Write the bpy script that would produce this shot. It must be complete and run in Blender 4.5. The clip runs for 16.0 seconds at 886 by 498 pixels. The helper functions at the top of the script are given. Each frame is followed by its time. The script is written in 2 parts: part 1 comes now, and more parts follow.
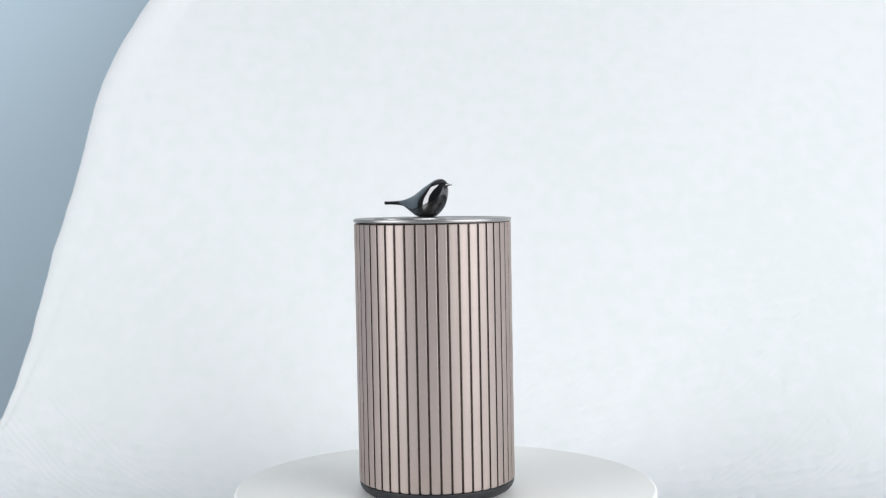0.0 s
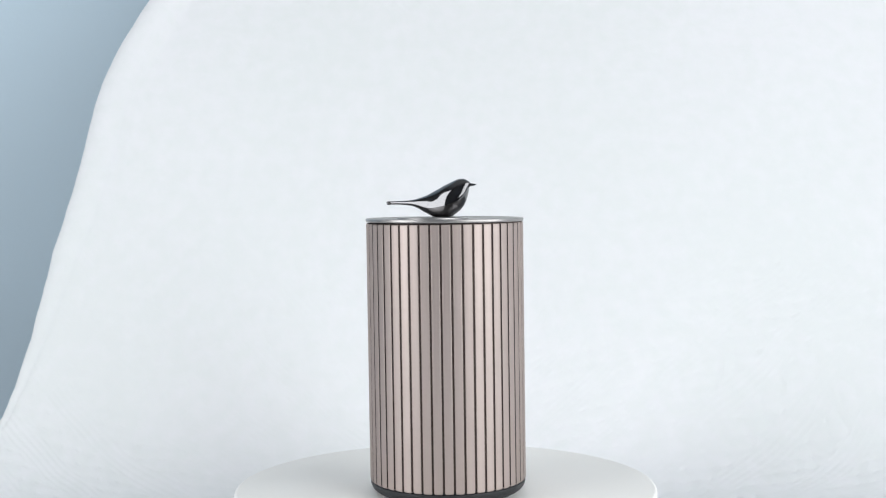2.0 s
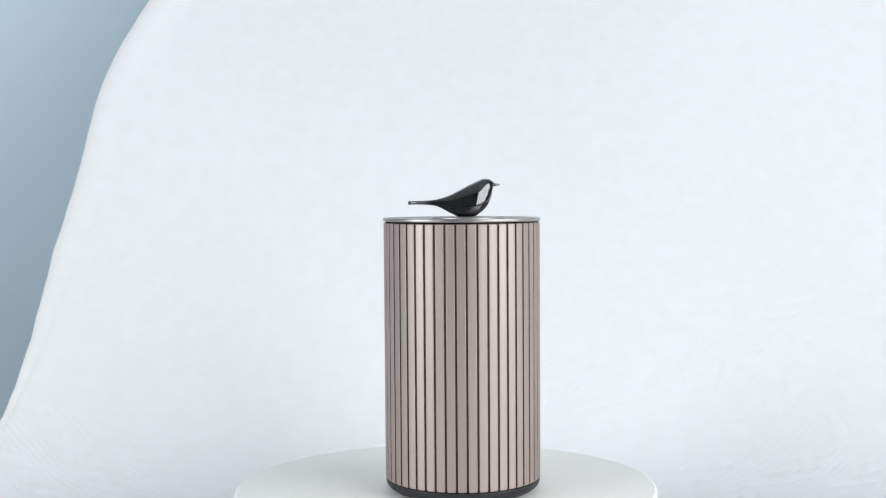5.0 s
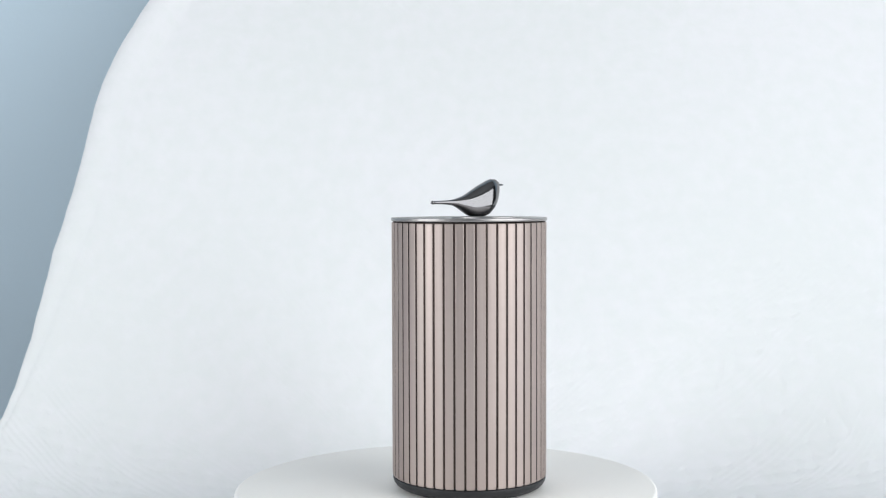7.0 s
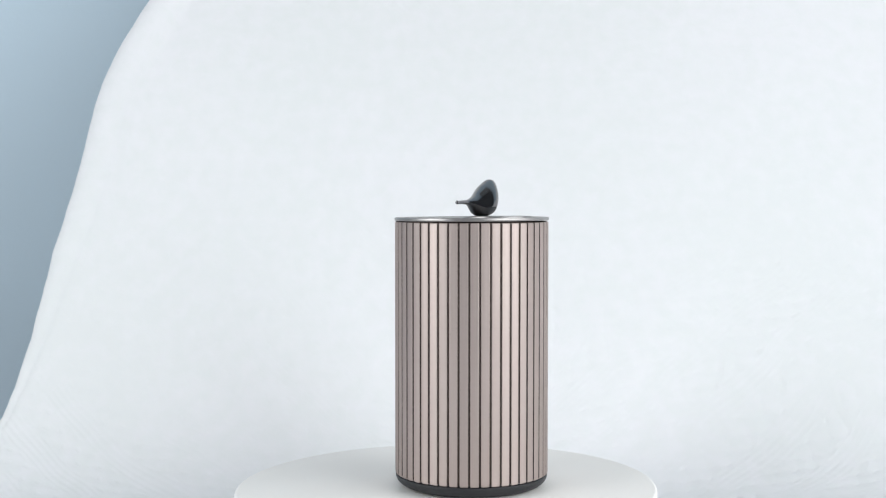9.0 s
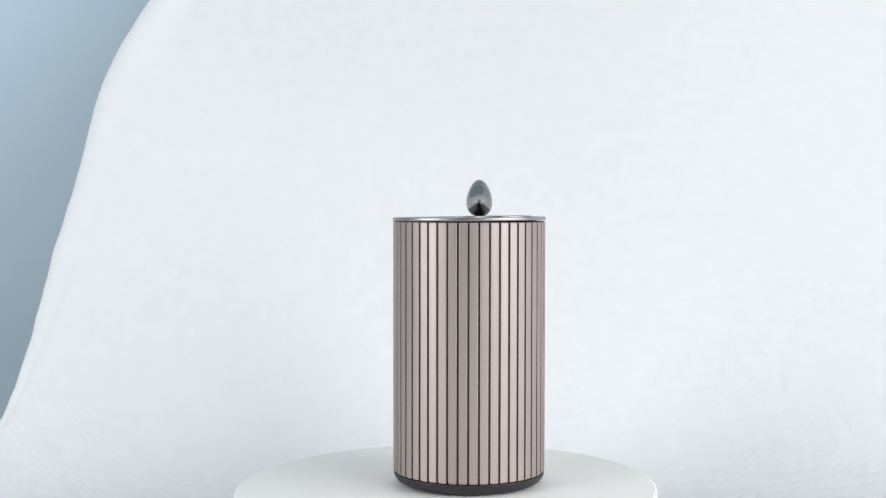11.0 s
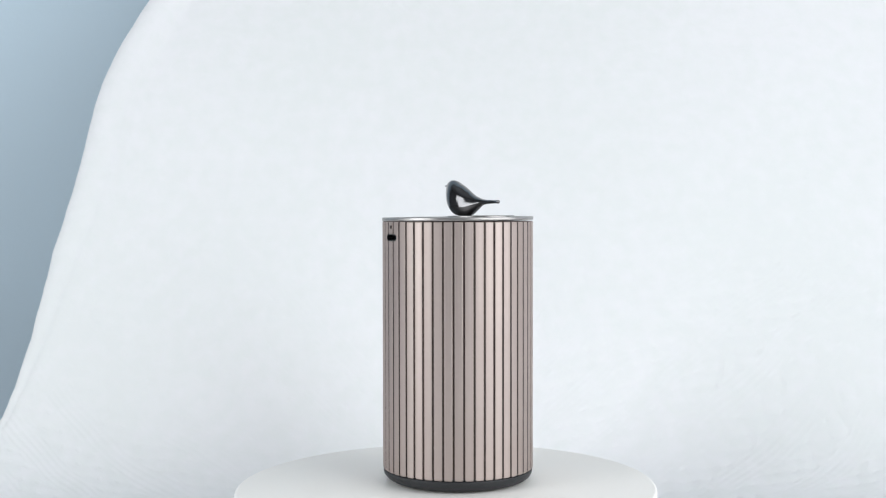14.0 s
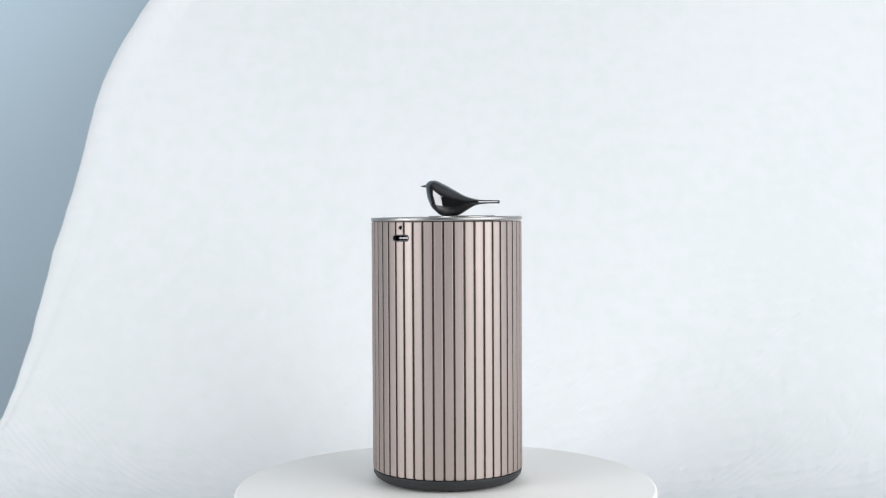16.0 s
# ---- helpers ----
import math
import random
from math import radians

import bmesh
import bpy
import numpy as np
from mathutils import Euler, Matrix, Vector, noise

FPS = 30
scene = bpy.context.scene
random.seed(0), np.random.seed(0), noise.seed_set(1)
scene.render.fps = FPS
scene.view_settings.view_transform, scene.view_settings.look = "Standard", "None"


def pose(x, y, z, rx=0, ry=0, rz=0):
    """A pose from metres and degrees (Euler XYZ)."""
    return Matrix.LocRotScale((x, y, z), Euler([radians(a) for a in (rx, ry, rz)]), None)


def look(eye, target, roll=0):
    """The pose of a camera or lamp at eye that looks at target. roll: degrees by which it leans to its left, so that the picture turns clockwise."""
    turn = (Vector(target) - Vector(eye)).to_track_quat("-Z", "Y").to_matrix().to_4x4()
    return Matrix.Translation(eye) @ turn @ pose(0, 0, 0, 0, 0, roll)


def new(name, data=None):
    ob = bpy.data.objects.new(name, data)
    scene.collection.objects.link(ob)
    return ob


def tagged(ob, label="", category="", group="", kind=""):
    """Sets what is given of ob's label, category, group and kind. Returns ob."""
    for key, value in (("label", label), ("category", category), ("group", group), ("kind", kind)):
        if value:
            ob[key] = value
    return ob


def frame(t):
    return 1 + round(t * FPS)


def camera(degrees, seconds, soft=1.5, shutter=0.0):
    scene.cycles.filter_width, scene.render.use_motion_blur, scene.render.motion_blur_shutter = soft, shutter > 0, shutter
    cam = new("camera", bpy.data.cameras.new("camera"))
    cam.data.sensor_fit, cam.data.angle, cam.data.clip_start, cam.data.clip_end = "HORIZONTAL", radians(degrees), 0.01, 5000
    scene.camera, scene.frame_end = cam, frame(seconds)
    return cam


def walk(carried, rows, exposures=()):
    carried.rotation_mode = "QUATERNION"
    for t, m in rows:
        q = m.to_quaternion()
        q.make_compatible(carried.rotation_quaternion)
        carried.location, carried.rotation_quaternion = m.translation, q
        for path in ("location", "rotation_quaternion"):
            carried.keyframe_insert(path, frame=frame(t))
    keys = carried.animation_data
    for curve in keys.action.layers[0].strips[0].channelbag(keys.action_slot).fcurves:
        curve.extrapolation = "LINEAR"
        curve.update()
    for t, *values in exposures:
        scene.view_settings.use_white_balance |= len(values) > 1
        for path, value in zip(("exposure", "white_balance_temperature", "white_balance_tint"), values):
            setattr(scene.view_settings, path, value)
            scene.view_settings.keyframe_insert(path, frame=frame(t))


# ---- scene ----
import functools

cam = camera(38.45, 16.0, soft=1.25)
EYE = Vector((0.0, -0.5807, 0.1309))
VIEW = look(EYE, EYE + Vector((-0.00091, 0.99923, -0.03913)), -0.633)
walk(cam, [(0.0, VIEW), (16.0, VIEW)])

# ---- world and lamps: a dim studio with a tall softbox to each side ----
world = bpy.data.worlds.new("studio_air")
scene.world = world
world.use_nodes = True
world.node_tree.nodes["Background"].inputs[0].default_value = (0.80, 0.90, 1.0, 1)
world.node_tree.nodes["Background"].inputs[1].default_value = 0.10
scene.view_settings.exposure = -0.03


def softbox(name, eye, target, w, h, radiance, colour=(0.943, 0.97, 0.985)):
    lamp = bpy.data.lights.new(name, "AREA")
    lamp.shape, lamp.size, lamp.size_y = "RECTANGLE", w, h
    lamp.energy, lamp.color = radiance * math.pi * w * h, colour
    ob = new(name, lamp)
    ob.matrix_world = look(eye, target)
    return ob


softbox("softbox_lamp", (1.167, -0.773, 0.707), (0, 0, 0.707), 1.584, 1.647, 3.85)
softbox("softbox_lamp", (-1.230, -0.668, 0.555), (0, 0, 0.555), 0.883, 1.500, 4.60)


# ---- materials ----
def material(name, colour, rough, metal=0.0):
    m = bpy.data.materials.new(name)
    m.use_nodes = True
    b = m.node_tree.nodes["Principled BSDF"]
    b.inputs["Base Color"].default_value = (*colour, 1)
    b.inputs["Roughness"].default_value = rough
    b.inputs["Metallic"].default_value = metal
    return m, m.node_tree.nodes, m.node_tree.links, b


def noise_tex(nodes, links, coord, scale, detail=3.0, stretch=(1, 1, 1)):
    mp = nodes.new("ShaderNodeMapping")
    mp.inputs["Scale"].default_value = stretch
    links.new(coord, mp.inputs["Vector"])
    n = nodes.new("ShaderNodeTexNoise")
    n.inputs["Scale"].default_value = scale
    n.inputs["Detail"].default_value = detail
    links.new(mp.outputs[0], n.inputs["Vector"])
    return n.outputs["Fac"]


def ramp(nodes, links, fac, lo, hi, a=0.3, b=0.7):
    r = nodes.new("ShaderNodeMapRange")
    for i, v in enumerate((a, b, lo, hi)):
        r.inputs[i + 1].default_value = v
    links.new(fac, r.inputs[0])
    return r.outputs[0]


def tint(nodes, links, fac, c0, c1):
    mix = nodes.new("ShaderNodeMix")
    mix.data_type = "RGBA"
    links.new(fac, mix.inputs[0])
    mix.inputs[6].default_value, mix.inputs[7].default_value = (*c0, 1), (*c1, 1)
    return mix.outputs[2]


def bump(nodes, links, height, bsdf, strength, distance):
    b = nodes.new("ShaderNodeBump")
    b.inputs["Strength"].default_value, b.inputs["Distance"].default_value = strength, distance
    links.new(height, b.inputs["Height"])
    links.new(b.outputs[0], bsdf.inputs["Normal"])


def object_coord(nodes):
    return nodes.new("ShaderNodeTexCoord").outputs["Object"]


def champagne_metal():
    m, n, l, b = material("champagne_metal", (0.56, 0.45, 0.42), 0.42, 0.64)
    b.inputs["Specular IOR Level"].default_value = 0.15
    b.inputs["Specular Tint"].default_value = (0.06, 0.055, 0.055, 1)
    # turned on a lathe: the sheen runs up and down the slats
    axis = n.new("ShaderNodeCombineXYZ")
    axis.inputs[2].default_value = 1.0
    l.new(axis.outputs[0], b.inputs["Tangent"])
    b.inputs["Anisotropic"].default_value = 0.62
    co = object_coord(n)
    grain = noise_tex(n, l, co, 900.0, 2.0)
    soft = noise_tex(n, l, co, 700.0, 3.0, (1, 1, 0.02))
    info = n.new("ShaderNodeObjectInfo")
    add = n.new("ShaderNodeMath")
    add.operation = "MULTIPLY_ADD"
    l.new(info.outputs["Random"], add.inputs[0])
    add.inputs[1].default_value = 0.25
    l.new(soft, add.inputs[2])
    l.new(tint(n, l, ramp(n, l, add.outputs[0], 0, 1, 0.3, 0.9), (0.548, 0.463, 0.433), (0.478, 0.401, 0.374)), b.inputs["Base Color"])
    l.new(ramp(n, l, grain, 0.48, 0.56), b.inputs["Roughness"])
    bump(n, l, grain, b, 0.06, 0.0001)
    return m


def groove_metal():
    m, n, l, b = material("brown_groove_metal", (0.20, 0.16, 0.145), 0.5, 0.5)
    b.inputs["Specular IOR Level"].default_value = 0.1
    streak = noise_tex(n, l, object_coord(n), 400.0, 2.0, (1, 1, 0.05))
    l.new(tint(n, l, ramp(n, l, streak, 0, 1), (0.08, 0.06, 0.053), (0.065, 0.05, 0.045)), b.inputs["Base Color"])
    return m


def lid_metal():
    m, n, l, b = material("brushed_lid_metal", (0.40, 0.385, 0.38), 0.24, 1.0)
    co = object_coord(n)
    brushed = noise_tex(n, l, co, 500.0, 2.0, (1, 0.04, 1))
    l.new(ramp(n, l, brushed, 0.34, 0.46), b.inputs["Roughness"])
    bump(n, l, brushed, b, 0.06, 0.0001)
    return m


def black_chrome():
    m, n, l, b = material("black_chrome", (0.165, 0.163, 0.168), 0.07, 1.0)
    co = object_coord(n)
    smear = noise_tex(n, l, co, 220.0, 3.0)
    l.new(ramp(n, l, smear, 0.05, 0.12), b.inputs["Roughness"])
    return m


def dark_plastic(name, c, r):
    m, n, l, b = material(name, c, r)
    co = object_coord(n)
    grain = noise_tex(n, l, co, 1500.0, 2.0)
    l.new(ramp(n, l, grain, r - 0.06, r + 0.08), b.inputs["Roughness"])
    bump(n, l, grain, b, 0.1, 0.0001)
    return m


def white_plastic():
    m, n, l, b = material("white_turntable_plastic", (0.80, 0.81, 0.80), 0.42)
    co = object_coord(n)
    blot = noise_tex(n, l, co, 14.0, 4.0)
    grain = noise_tex(n, l, co, 900.0, 2.0)
    l.new(tint(n, l, ramp(n, l, blot, 0, 1), (0.875, 0.86, 0.83), (0.895, 0.88, 0.855)), b.inputs["Base Color"])
    l.new(ramp(n, l, blot, 0.50, 0.60), b.inputs["Roughness"])
    bump(n, l, grain, b, 0.05, 0.0001)
    return m


def math_node(nodes, links, op, a, b=None, c=None):
    m = nodes.new("ShaderNodeMath")
    m.operation = op
    for i, v in enumerate((a, b, c)):
        if v is None:
            continue
        if isinstance(v, (int, float)):
            m.inputs[i].default_value = v
        else:
            links.new(v, m.inputs[i])
    return m.outputs[0]


def knitted_cloth():
    """White lace knit: slanting bands of fine ribs between bands of raised stitches, the two halves mirrored."""
    m, n, l, b = material("white_knitted_cloth", (0.86, 0.87, 0.88), 0.9)
    op = functools.partial(math_node, n, l)
    uv = n.new("ShaderNodeTexCoord").outputs["UV"]
    sep = n.new("ShaderNodeSeparateXYZ")
    l.new(uv, sep.inputs[0])
    u, v = op("ABSOLUTE", sep.outputs[0]), sep.outputs[1]
    ca, sa = math.cos(radians(48)), math.sin(radians(48))
    drift = op("MULTIPLY_ADD", noise_tex(n, l, uv, 6.0, 2.0), 0.056, -0.028)
    across = op("ADD", op("MULTIPLY_ADD", v, ca, op("MULTIPLY", u, -sa)), drift)
    along = op("MULTIPLY_ADD", v, sa, op("MULTIPLY", u, ca))
    wave = lambda x, length: op("SINE", op("MULTIPLY", x, 2 * math.pi / length))
    ribs = op("MULTIPLY_ADD", wave(across, 0.0040), 0.5, 0.5)
    sway = op("MULTIPLY_ADD", noise_tex(n, l, uv, 60.0, 1.0), 0.008, -0.004)
    check = op("MULTIPLY", wave(op("ADD", across, sway), 0.0140), wave(op("SUBTRACT", along, sway), 0.0190))
    knots = op("SUBTRACT", check, op("MULTIPLY", ramp(n, l, check, 1.0, 0.0, -0.95, -0.65), 0.6))
    band = ramp(n, l, op("ADD", wave(across, 0.034), op("MULTIPLY_ADD", noise_tex(n, l, uv, 22.0, 2.0), 1.6, -0.8)), 0, 1, -0.25, 0.25)
    lace = n.new("ShaderNodeMix")
    l.new(band, lace.inputs[0])
    l.new(op("MULTIPLY", ribs, 0.18), lace.inputs[2])
    l.new(op("MULTIPLY", knots, 0.46), lace.inputs[3])
    # the lace border fades into plainer stocking stitch higher up
    border = op("MULTIPLY", ramp(n, l, v, 1.0, 0.22, 0.42, 0.62), ramp(n, l, noise_tex(n, l, uv, 12.0, 2.0), 0.50, 1.0, 0.38, 0.62))
    fuzz = op("MULTIPLY", noise_tex(n, l, uv, 110.0, 3.0), 0.8)
    bump(n, l, op("ADD", op("MULTIPLY", lace.outputs[0], border), fuzz), b, 0.52, 0.0010)
    blot = noise_tex(n, l, uv, 5.0, 2.0, (1, 0.6, 1))
    stitch = op("MULTIPLY_ADD", noise_tex(n, l, uv, 90.0, 3.0, (1, 0.75, 1)), 0.8, blot)
    l.new(tint(n, l, ramp(n, l, stitch, 0, 1, 0.72, 1.08), (0.768, 0.788, 0.795), (0.803, 0.807, 0.831)), b.inputs["Base Color"])
    b.inputs["Sheen Weight"].default_value = 0.1
    return m


def paint(name, c0, c1):
    m, n, l, b = material(name, c0, 0.8)
    co = object_coord(n)
    blot = noise_tex(n, l, co, 2.5, 4.0)
    fine = noise_tex(n, l, co, 240.0, 2.0)
    l.new(tint(n, l, ramp(n, l, blot, 0, 1), c0, c1), b.inputs["Base Color"])
    bump(n, l, fine, b, 0.15, 0.0006)
    return m


CHAMPAGNE, LID, BIRD = champagne_metal(), lid_metal(), black_chrome()
BASE, CORE = dark_plastic("charcoal_plastic", (0.017, 0.018, 0.021), 0.5), groove_metal()
# near-black slat walls: the shade of the grooves is put into the colour
GROOVE_SHADE = dark_plastic("shaded_groove_wall", (0.016, 0.012, 0.011), 0.7)
SOCKET = dark_plastic("black_socket_plastic", (0.012, 0.012, 0.013), 0.3)
CHROME = material("socket_steel", (0.16, 0.16, 0.165), 0.25, 1.0)[0]
PLATTER, CLOTH = white_plastic(), knitted_cloth()
BLUE, GREY = paint("blue_grey_wall_paint", (0.56, 0.695, 0.80), (0.58, 0.71, 0.81)), paint("grey_room_paint", (0.20, 0.20, 0.21), (0.23, 0.23, 0.24))
PALE = paint("pale_grey_ceiling_paint", (0.34, 0.34, 0.34), (0.38, 0.38, 0.38))
TABLE = paint("dark_table_laminate", (0.05, 0.048, 0.045), (0.07, 0.065, 0.06))


# ---- mesh helpers ----
def mesh_of(name, verts, faces, mat, smooth=True, sharp=35):
    me = bpy.data.meshes.new(name)
    me.from_pydata([tuple(v) for v in verts], [], faces)
    bm = bmesh.new()
    bm.from_mesh(me)
    bmesh.ops.recalc_face_normals(bm, faces=bm.faces)
    bm.to_mesh(me)
    bm.free()
    if smooth:
        me.shade_smooth()
        me.set_sharp_from_angle(angle=radians(sharp))
    me.materials.append(mat)
    return me


def part(name, me, parent=None, label=""):
    ob = new(name, me)
    if parent:
        ob.parent = parent
    return tagged(ob, label)


def lathe(name, profile, mat, steps=96, sharp=35):
    """Turns a profile of (radius, height) about z; radius 0 closes an end."""
    verts, faces, rings = [], [], []
    for r, z in profile:
        if r < 1e-9:
            rings.append([len(verts)] * steps)
            verts.append((0, 0, z))
        else:
            rings.append(list(range(len(verts), len(verts) + steps)))
            verts += [(r * math.cos(2 * math.pi * i / steps), r * math.sin(2 * math.pi * i / steps), z) for i in range(steps)]
    for a, b in zip(rings, rings[1:]):
        for i in range(steps):
            j = (i + 1) % steps
            f = list(dict.fromkeys((a[i], a[j], b[j], b[i])))
            if len(f) > 2:
                faces.append(f)
    return mesh_of(name, verts, faces, mat, True, sharp)


def arc(cx, cz, r, rz, a0, a1, n):
    return [(cx + r * math.cos(radians(a0 + (a1 - a0) * i / n)), cz + rz * math.sin(radians(a0 + (a1 - a0) * i / n))) for i in range(n + 1)]


def box_mesh(name, x0, x1, y0, y1, z0, z1, mat, bevel=0.0):
    bm = bmesh.new()
    bmesh.ops.create_cube(bm, size=1)
    for v in bm.verts:
        v.co = ((x0 + x1) / 2 + v.co.x * (x1 - x0), (y0 + y1) / 2 + v.co.y * (y1 - y0), (z0 + z1) / 2 + v.co.z * (z1 - z0))
    if bevel:
        bmesh.ops.bevel(bm, geom=bm.edges[:], offset=bevel, segments=2, affect="EDGES")
    me = bpy.data.meshes.new(name)
    bm.to_mesh(me)
    bm.free()
    me.materials.append(mat)
    return me


# ---- the room ----
TABLE_TOP = -0.0345
CLOTH_Z = -0.030


def room():
    for name, b, mat in (
        ("wall_north", (-1.9, 1.9, 0.66, 0.76, -0.8, 1.8), BLUE),
        ("wall_south", (-1.9, 1.9, -2.1, -2.0, -0.8, 1.8), GREY),
        ("wall_west", (-2.0, -1.9, -2.1, 0.76, -0.8, 1.8), GREY),
        ("wall_east", (1.9, 2.0, -2.1, 0.76, -0.8, 1.8), GREY),
        ("floor", (-2.0, 2.0, -2.1, 0.76, -0.9, -0.8), GREY),
        ("ceiling", (-2.0, 2.0, -2.1, 0.76, 1.8, 1.9), PALE),
    ):
        words = {BLUE: "plain matt blue-grey painted wall behind the cloth", PALE: "plain pale grey painted ceiling"}.get(mat, "plain dark grey painted studio surface")
        tagged(new(name, box_mesh(name, *b, mat)), words, "wall" if "wall" in name else name, kind="structure")
    table = tagged(new("table"), "dark laminate table under the white cloth", "table")
    part("tabletop", box_mesh("tabletop", -0.75, 0.75, -0.42, 0.32, TABLE_TOP - 0.025, TABLE_TOP, TABLE, 0.003), table)
    leg = box_mesh("leg", -0.025, 0.025, -0.025, 0.025, -0.8, TABLE_TOP - 0.025, TABLE, 0.003)
    for x in (-0.7, 0.7):
        for y in (-0.37, 0.27):
            part("leg", leg, table).location = (x, y, 0)


def cloth():
    """One length of knit: flat on the table, swept up at the back and hung, one selvedge rolled over."""
    ds, n_s, s0 = 0.004, 350, -0.16
    y, z, line = -0.41, CLOTH_Z, []
    for i in range(n_s):
        s = s0 + i * ds
        q = min(max((s - 0.330) / 0.13, 0), 1)
        a = (1 - (1 - q) ** 2) * radians(48) * min(q / 0.08, 1)
        a += radians(34) * min(max((s - 0.88) / 0.1, 0), 1)
        line.append((s, y, z, a))
        y, z = y + ds * math.cos(a), z + ds * math.sin(a)
    ss = np.array([p[0] for p in line])
    edge = np.interp(ss, [-0.16, 0.1, 0.25, 0.33, 0.408, 0.432, 0.456, 0.48, 0.504, 0.528, 0.552, 0.576, 0.6, 0.624, 0.648, 0.672, 0.696, 0.72, 0.744, 0.768, 0.792, 0.816, 0.84, 0.92, 1.24],
                     [-0.62, -0.6, -0.42, -0.315, -0.2605, -0.2584, -0.2558, -0.2554, -0.2544, -0.2541, -0.254, -0.2521, -0.2504, -0.2501, -0.2499, -0.2497, -0.2495, -0.2462, -0.242, -0.2357, -0.2294, -0.2208, -0.2112, -0.1712, -0.1662])
    edge = np.convolve(np.pad(edge, 5, "edge"), np.ones(11) / 11, "valid")
    edge = edge + np.array([0.0008 * noise.noise((s * 45, 0, 4)) + 0.0002 * noise.noise((s * 140, 0, 5)) for s in ss])
    roll = np.interp(ss, [-.16, .43, .48, .56, .66, 1.1], [.003, .003, .006, .0115, .0135, .014])
    right, n_f, n_r = 0.68, 300, 18
    verts, uvs, faces = [], [], []
    cols = n_r + n_f
    for (s, y, z, a), e, w in zip(line, edge, roll):
        ny, nz = -math.sin(a), math.cos(a)
        for c in range(cols):
            if c < n_r:
                th = radians(265 - (265 - 22) * c / (n_r - 1))
                x, d = e + w + w * math.cos(th), 0.6 * w * math.sin(th) + 0.0004 * noise.noise((c * 0.1, s * 14, 7))
                if a < 0.25:
                    d = max(d, 0) * (0.3 + a * 2.8)
            else:
                x = e + 1.93 * w + (right - e - 1.93 * w) * (c - n_r + 1) / n_f
                g = min((x - e - 1.93 * w) / 0.02, 1)
                big = noise.noise((x * 3.2 + s * 2.6, s * 3.0 - x * 1.4, 3.0))
                fold = noise.noise((x * 4 + s * 3.0, (s - 0.62 * x) * 17, 9.0))
                side = min(max((x - 0.05) / 0.2, 0), 1)
                d = (0.004 * big * min(a * 2, 1) + fold * (0.00008 + 0.0002 * side)) * g + (0.0029 * (1 - g) ** 6 - 0.0011 * g * (1 - g) ** 2 * 4) * min(a * 2, 1)
                d += 0.0003 * noise.noise((x * 60, s * 60, 2.0))
                if math.hypot(x, y) < 0.11:
                    d = 0
                if a < 0.05:
                    d = max(d, -0.001)
            verts.append((x, y + ny * d, z + nz * d))
            uvs.append((x, s))
    for i in range(n_s - 1):
        for c in range(cols - 1):
            k = i * cols + c
            faces.append((k, k + 1, k + 1 + cols, k + cols))
    me = bpy.data.meshes.new("backdrop_cloth")
    me.from_pydata(verts, [], faces)
    layer = me.uv_layers.new(name="cloth")
    index = np.empty(len(me.loops), int)
    me.loops.foreach_get("vertex_index", index)
    layer.data.foreach_set("uv", np.array(uvs)[index].ravel())
    me.shade_smooth()
    me.materials.append(CLOTH)
    ob = tagged(new("backdrop_cloth", me), "white knitted cloth swept up from table as backdrop", "cloth")
    thick = ob.modifiers.new("thickness", "SOLIDIFY")
    thick.thickness, thick.offset = 0.0022, -1
    return ob


# ---- turntable ----
def turntable():
    R = 0.0962
    thing = tagged(new("turntable"), "round white plastic display turntable standing on cloth", "turntable")
    thing.location = (-0.0005, 0, 0)
    platter = [(0, 0)] + arc(R - 0.0016, -0.0016, 0.0016, 0.0016, 90, 0, 6) + arc(R - 0.003, -0.013, 0.003, 0.003, 0, -90, 5) + [(0, -0.016)]
    p = part("platter", lathe("platter", platter, PLATTER, 192), thing)
    foot = [(0, -0.0165)] + [(0.080, -0.0165)] + arc(0.083, -0.026, 0.003, 0.0025, 0, -90, 4) + [(0, CLOTH_Z + 0.0012)]
    part("base", lathe("turntable_base", foot, PLATTER, 128), thing)
    return p


# ---- the canister with the bird ----
RAD, SLAT_LOW, SLAT_TOP, LID_TOP = 0.0350, 0.0056, 0.12075, 0.12235
SLATS, GROOVE, GAP = 47, 6.37, 1.50
PORT_ANGLE, PORT_Z, LED_Z = 148.97, 0.1131, 0.1178


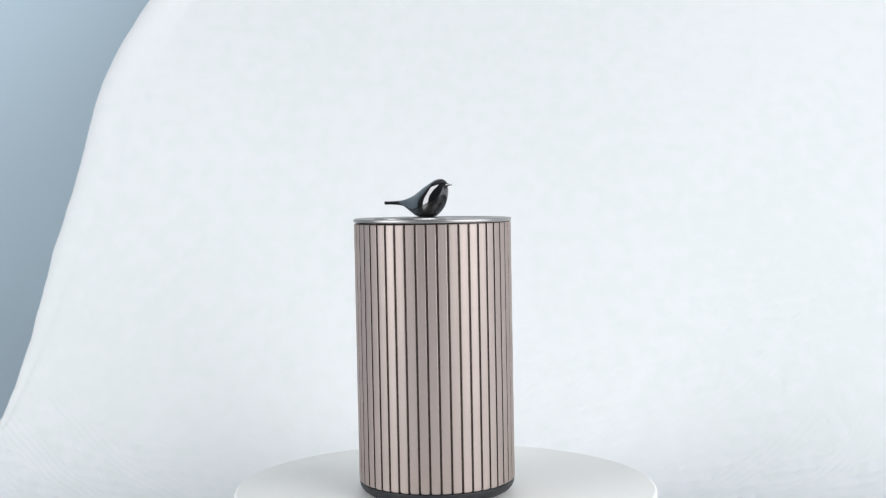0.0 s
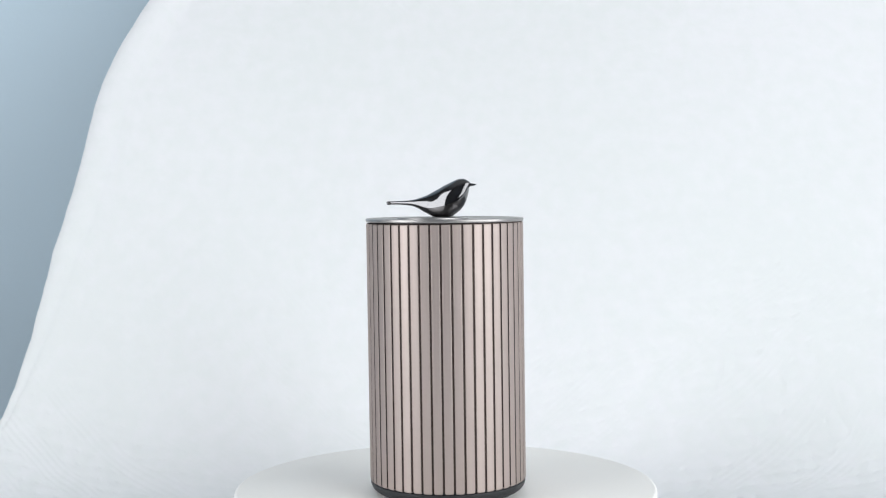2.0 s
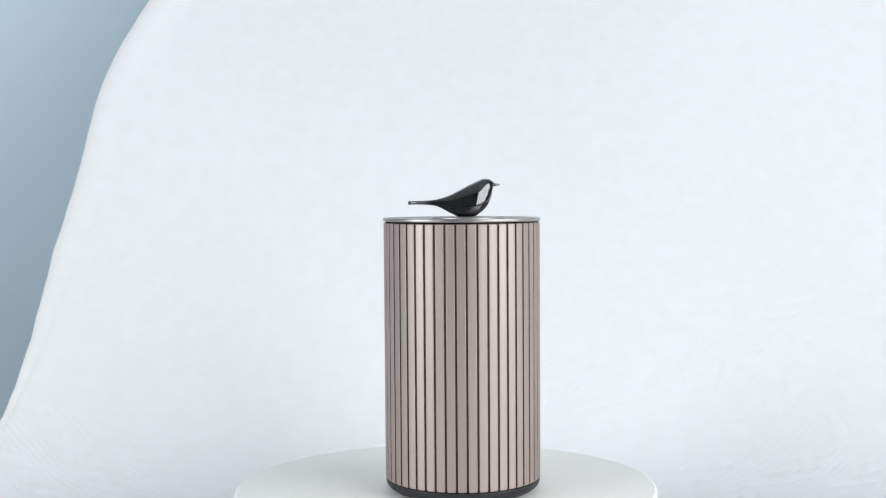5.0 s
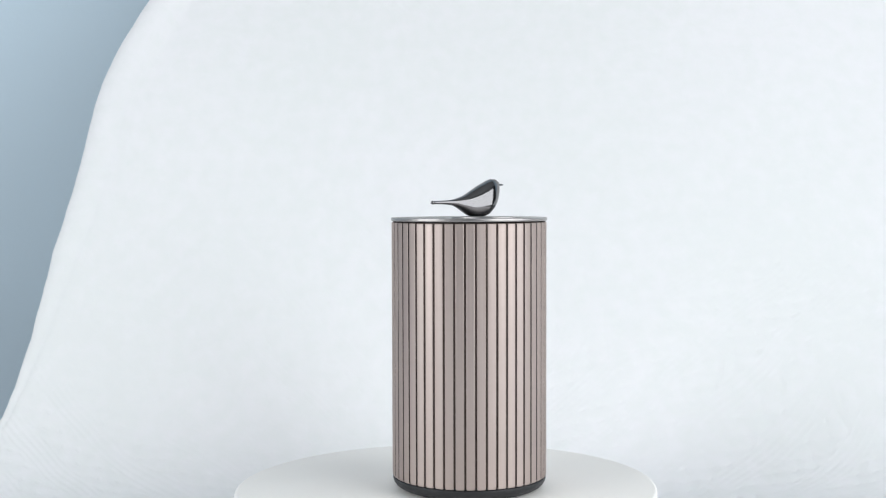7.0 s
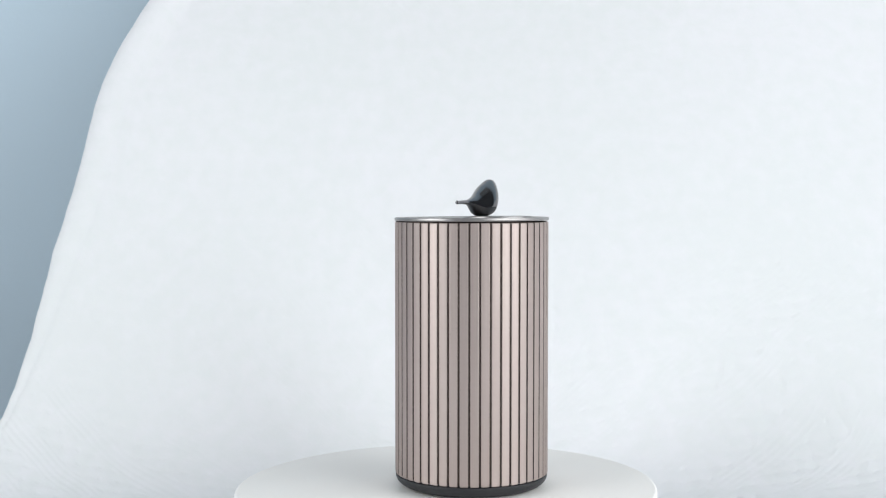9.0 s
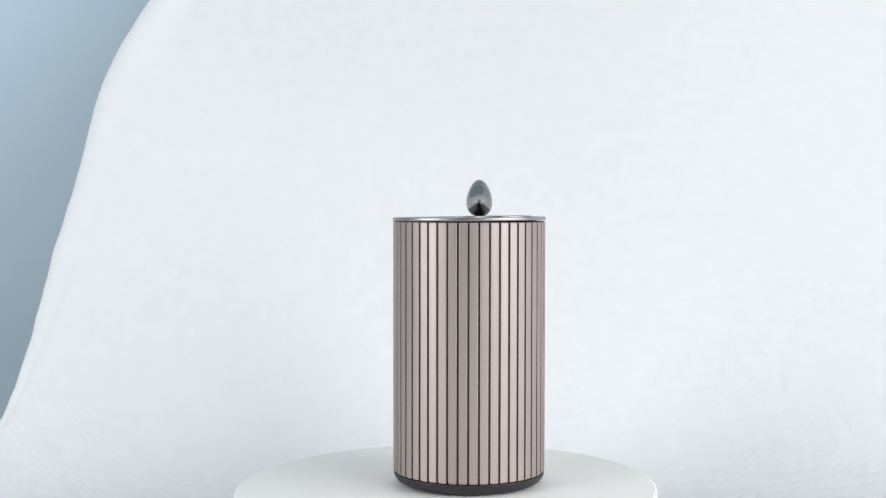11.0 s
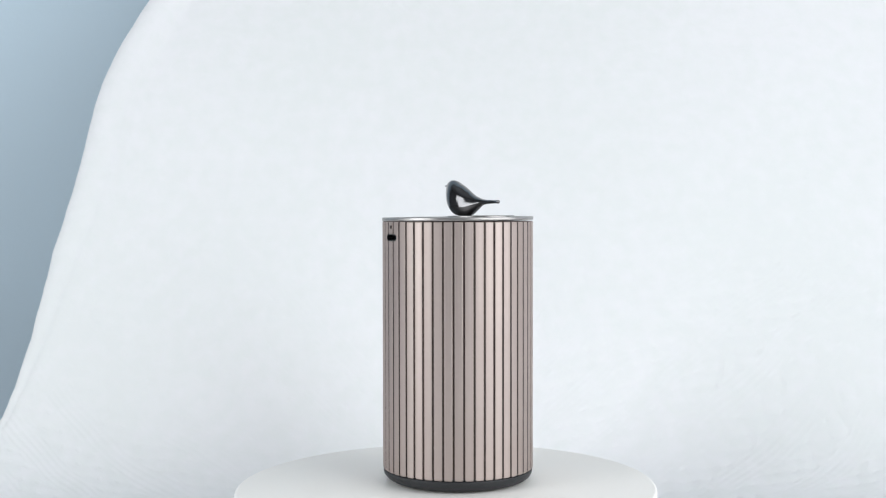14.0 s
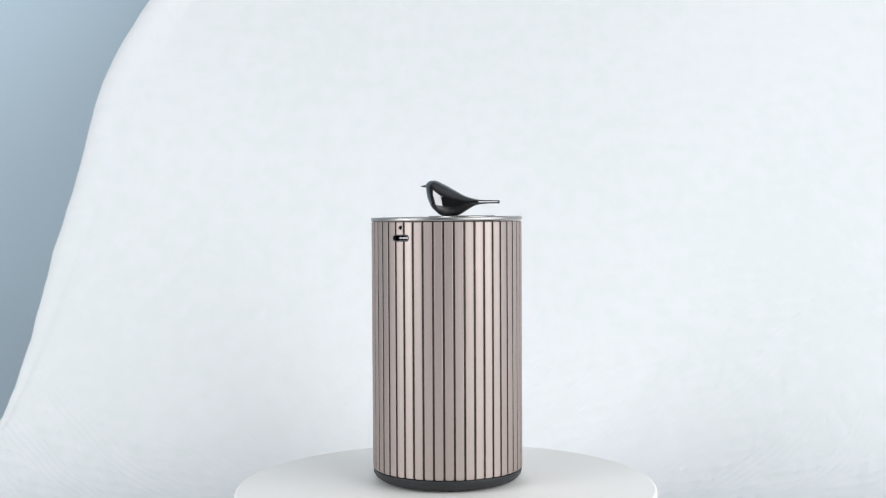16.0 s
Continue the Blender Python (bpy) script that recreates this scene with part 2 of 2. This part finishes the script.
def slat_mesh():
    """One slat about the x axis: rounded long edges and softened ends."""
    half = radians(360 / SLATS - GAP) / 2
    inner, b, drop = RAD - 0.0016, radians(0.50), 0.00022
    flat = half - b
    chord = lambda a: RAD * math.cos(flat) / math.cos(a) + 0.00002 * (1 - (a / flat) ** 2)
    turns = [radians(p) for p in (80, 55, 30)]
    edge = [(RAD - drop * (1 - math.cos(p)), flat + b * math.sin(p)) for p in turns]
    front = [(RAD, flat), (chord(flat * 0.94), flat * 0.94), (chord(flat * 0.5), flat * 0.5)]
    side = [(inner, half), *edge, *front]
    prof = [(r, -a) for r, a in side] + [(chord(0), 0.0)] + side[::-1]
    rings = ((SLAT_LOW, 0.0005, 0.72), (SLAT_LOW + 0.0002, 0.0002, 0.90), (SLAT_LOW + 0.0007, 0.0, 1.0), (SLAT_TOP - 0.0008, 0.0, 1.0), (SLAT_TOP - 0.0005, 0.0003, 1.0))
    verts, faces, n = [], [], len(prof)
    for z, inset, narrow in rings:
        for r, a in prof:
            rr = max(r - inset, inner)
            verts.append((rr * math.cos(a * narrow), rr * math.sin(a * narrow), z))
    for k in range(len(rings) - 1):
        for i in range(n):
            j = (i + 1) % n
            faces.append((k * n + i, k * n + j, (k + 1) * n + j, (k + 1) * n + i))
    faces += [tuple(range(n)), tuple(range(4 * n, 5 * n))]
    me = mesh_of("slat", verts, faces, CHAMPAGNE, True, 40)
    # wall faces darkened by colour so the gaps read dark seen edge-on
    me.materials.append(GROOVE_SHADE)
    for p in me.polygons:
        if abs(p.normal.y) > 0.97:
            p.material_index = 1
    return me


def stadium(w, h, n=10):
    """Outline of a slot w wide and h high, in its own plane."""
    r = h / 2
    c = w / 2 - r
    return [(c + r * math.cos(math.pi * (i / n - 0.5)), r * math.sin(math.pi * (i / n - 0.5))) for i in range(n + 1)] + \
           [(-c + r * math.cos(math.pi * (i / n + 0.5)), r * math.sin(math.pi * (i / n + 0.5))) for i in range(n + 1)]


def prism(name, outline, x0, x1, mat, z=0.0):
    """The outline pushed along x from x0 to x1."""
    n = len(outline)
    verts = [(x, u, z + v) for x in (x0, x1) for u, v in outline]
    faces = [tuple(range(n)), tuple(range(n, 2 * n))] + [(i, (i + 1) % n, n + (i + 1) % n, n + i) for i in range(n)]
    return mesh_of(name, verts, faces, mat, True, 30)


def tube(name, outer, inner, x0, x1, mat, z=0.0):
    n = len(outer)
    verts = [(x, u, z + v) for line, x in ((outer, x0), (outer, x1), (inner, x1), (inner, x0)) for u, v in line]
    faces = [(k * n + i, k * n + (i + 1) % n, (k + 1) % 4 * n + (i + 1) % n, (k + 1) % 4 * n + i) for k in range(4) for i in range(n)]
    return mesh_of(name, verts, faces, mat, True, 30)


def cut(ob, cutters):
    """Cuts the solids out of ob's mesh for good."""
    for c in cutters:
        mod = ob.modifiers.new("cut", "BOOLEAN")
        mod.object, mod.operation, mod.solver = c, "DIFFERENCE", "EXACT"
    bpy.context.view_layer.update()
    me = bpy.data.meshes.new_from_object(ob.evaluated_get(bpy.context.evaluated_depsgraph_get()))
    ob.modifiers.clear()
    ob.data = me
    me.set_sharp_from_angle(angle=radians(40))


def bird_mesh():
    """A small songbird with a straight tail, along +x from tail tip to beak, standing on z = 0."""
    # along, top, bottom, half width; millimetres
    rows = [(0.0, 6.95, 6.2, .35), (.3, 7.3, 5.85, .72), (.9, 7.4, 5.72, .86), (1.7, 7.32, 5.82, .78), (2.6, 7.33, 5.82, .78), (5, 7.4, 5.8, .85), (9.9, 7.6, 5.5, 1.1), (12.5, 7.9, 5.1, 1.62), (15, 8.45, 4.15, 2.28),
            (17.6, 9.2, 2.8, 2.98), (20.2, 10.2, 1.45, 3.74), (22.7, 11.45, .35, 4.47), (25.3, 12.75, 0, 5.2), (27.8, 14.05, 0, 5.75),
            (30.4, 15.2, .25, 5.98), (32.9, 16.3, 1.75, 5.6), (35.0, 16.95, 3.4, 4.7), (36.7, 16.95, 5.6, 3.7), (37.8, 16.6, 8.0, 2.9),
            (38.6, 16.15, 10.8, 2.1), (39.3, 15.65, 13.2, 1.25), (40.1, 15.0, 13.6, .82), (41.4, 14.75, 13.85, .58), (42.6, 14.55, 14.05, .28)]
    r = np.array(rows)
    n, steps = 90, 40
    t0 = np.concatenate([[0], np.cumsum(np.hypot(np.diff(r[:, 0]), np.diff(r[:, 1] + r[:, 2]) / 2) + 0.25)])
    t = np.linspace(0, t0[-1], n)
    # monotone cubic between the stations
    d = np.diff(r, axis=0) / np.diff(t0)[:, None]
    m = np.zeros_like(r)
    m[0], m[-1] = d[0], d[-1]
    same = d[:-1] * d[1:] > 0
    m[1:-1] = np.where(same, 2 * d[:-1] * d[1:] / np.where(same, d[:-1] + d[1:], 1), 0)
    k = np.clip(np.searchsorted(t0, t) - 1, 0, len(t0) - 2)
    h = (t0[k + 1] - t0[k])[:, None]
    u = ((t - t0[k]) / h[:, 0])[:, None]
    p = (1 + 2 * u) * (1 - u) ** 2 * r[k] + u * (1 - u) ** 2 * h * m[k] + u * u * (3 - 2 * u) * r[k + 1] + u * u * (u - 1) * h * m[k + 1]
    verts, faces = [], []
    for x, top, low, w in p:
        for i in range(steps):
            a = 2 * math.pi * i / steps
            c, v = math.cos(a), math.sin(a)
            egg = 1 - 0.16 * v * min((top - low) / 10, 1)
            flat = math.copysign(abs(v) ** 0.92, v)
            verts.append((x / 1000, w * math.copysign(abs(c) ** 0.9, c) * egg / 1000, ((top + low) / 2 + (top - low) / 2 * flat) / 1000))
    for q in range(n - 1):
        for i in range(steps):
            j = (i + 1) % steps
            faces.append((q * steps + i, q * steps + j, (q + 1) * steps + j, (q + 1) * steps + i))
    faces += [tuple(range(steps)), tuple(range((n - 1) * steps, n * steps))]
    return mesh_of("bird", verts, faces, BIRD, True, 60)


def canister():
    thing = tagged(new("aroma_diffuser"), "champagne fluted metal diffuser with black bird on lid", "diffuser")
    base = [(0, 0.0), (0.0285, 0.0)] + arc(0.0288, 0.0050, 0.0060, 0.0050, -88, 0, 10) + [(0.0346, 0.0053), (0.0336, 0.0054), (0.0336, 0.0064), (0, 0.0064)]
    part("base", lathe("diffuser_base", base, BASE, 128), thing, "rounded charcoal plastic foot")
    core = part("core", lathe("core", [(0, 0.0066), (0.0345, 0.0066), (0.0345, SLAT_TOP - 0.0003), (0, SLAT_TOP - 0.0003)], CORE, 184), thing, "dark inner body showing in grooves")
    lid = [(0, SLAT_TOP), (0.0345, SLAT_TOP)] + arc(0.0347, SLAT_TOP + 0.0005, 0.0005, 0.0005, -90, 0, 3) + \
        arc(0.0347, LID_TOP - 0.0005, 0.0005, 0.0005, 0, 90, 4) + [(0.0335, LID_TOP), (0.0330, LID_TOP - 0.0003), (0, LID_TOP - 0.0003)]
    lean = Matrix.Translation((0, 0, SLAT_TOP)) @ Matrix.Rotation(radians(0.45), 4, Vector((-0.866, -0.5, 0))) @ Matrix.Translation((0, 0, -SLAT_TOP))
    part("lid", lathe("lid", lid, LID, 160), thing, "brushed grey metal lid").matrix_basis = lean
    disc_z = LID_TOP - 0.0003
    disc = [(0, disc_z)] + [(0.0158, disc_z)] + arc(0.0154, disc_z + 0.0005, 0.0004, 0.0003, 0, 90, 4) + [(0, disc_z + 0.0008)]
    plate = part("lid_disc", lathe("lid_disc", disc, LID, 128), thing, "raised round metal plate")
    plate.matrix_basis = lean @ pose(0.0113, -0.0064, 0)
    yaw = 63.8
    bird = part("bird", bird_mesh(), thing, "glossy black chrome songbird")
    bird.matrix_basis = pose(-0.00732, -0.02524, disc_z + 0.0006, 0, 0, yaw)

    turn = pose(0, 0, 0, 0, 0, PORT_ANGLE)
    cutters = []
    for me in (prism("cutter", stadium(0.0093, 0.0032), RAD - 0.006, RAD + 0.004, CORE, PORT_Z), prism("cutter", stadium(0.0020, 0.00199), RAD - 0.006, RAD + 0.004, CORE, LED_Z)):
        c = new("cutter", me)
        c.matrix_basis = turn
        cutters.append(c)
    step = 360 / SLATS
    shared = slat_mesh()
    for i in range(SLATS):
        a = GROOVE + (i + 0.5) * step
        ob = part("slat", shared, thing)
        ob.matrix_basis = pose(0, 0, 0, 0, 0, a)
        if abs((a - PORT_ANGLE + 180) % 360 - 180) < 13:
            cut(ob, cutters)
    cut(core, cutters)
    for c in cutters:
        bpy.data.objects.remove(c)
    port = part("charging_port", tube("charging_port", stadium(0.0092, 0.0031), stadium(0.0085, 0.0025), RAD - 0.0058, RAD - 0.0004, SOCKET, PORT_Z), thing, "oval charging socket with steel tongue")
    port.matrix_basis = turn
    part("back_plate", prism("back_plate", stadium(0.0086, 0.0026), RAD - 0.0058, RAD - 0.0054, SOCKET, PORT_Z), port)
    part("tongue", prism("tongue", stadium(0.0064, 0.0007), RAD - 0.0054, RAD - 0.0026, CHROME, PORT_Z), port, "steel contact tongue")
    part("liner", tube("liner", stadium(0.0085, 0.0025), stadium(0.0081, 0.0021), RAD - 0.0054, RAD - 0.0022, SOCKET, PORT_Z), port)
    led = part("indicator_light", prism("indicator_light", stadium(0.0019, 0.00189), RAD - 0.0055, RAD - 0.0012, SOCKET, LED_Z), thing, "small dark round indicator")
    led.matrix_basis = turn
    return thing


room()
cloth()
PLATTER_PART = turntable()
CANISTER = canister()


# ---- what turns: the platter, and the canister set a little off its axis ----
START, RATE, OFFSET = -108.265, 12.075, 0.01184


def motions():
    still = Matrix.Translation((OFFSET, 0, 0.0003)) @ pose(0, 0, 0, 0.269, 0.637, 0)
    times = [i * 0.5 for i in range(33)]
    walk(PLATTER_PART, [(t, pose(0, 0, 0, 0, 0, RATE * t)) for t in times])
    walk(CANISTER, [(t, Matrix.Translation((-0.0005, 0, 0)) @ pose(0, 0, 0, 0, 0, START + RATE * t) @ still) for t in times])


motions()
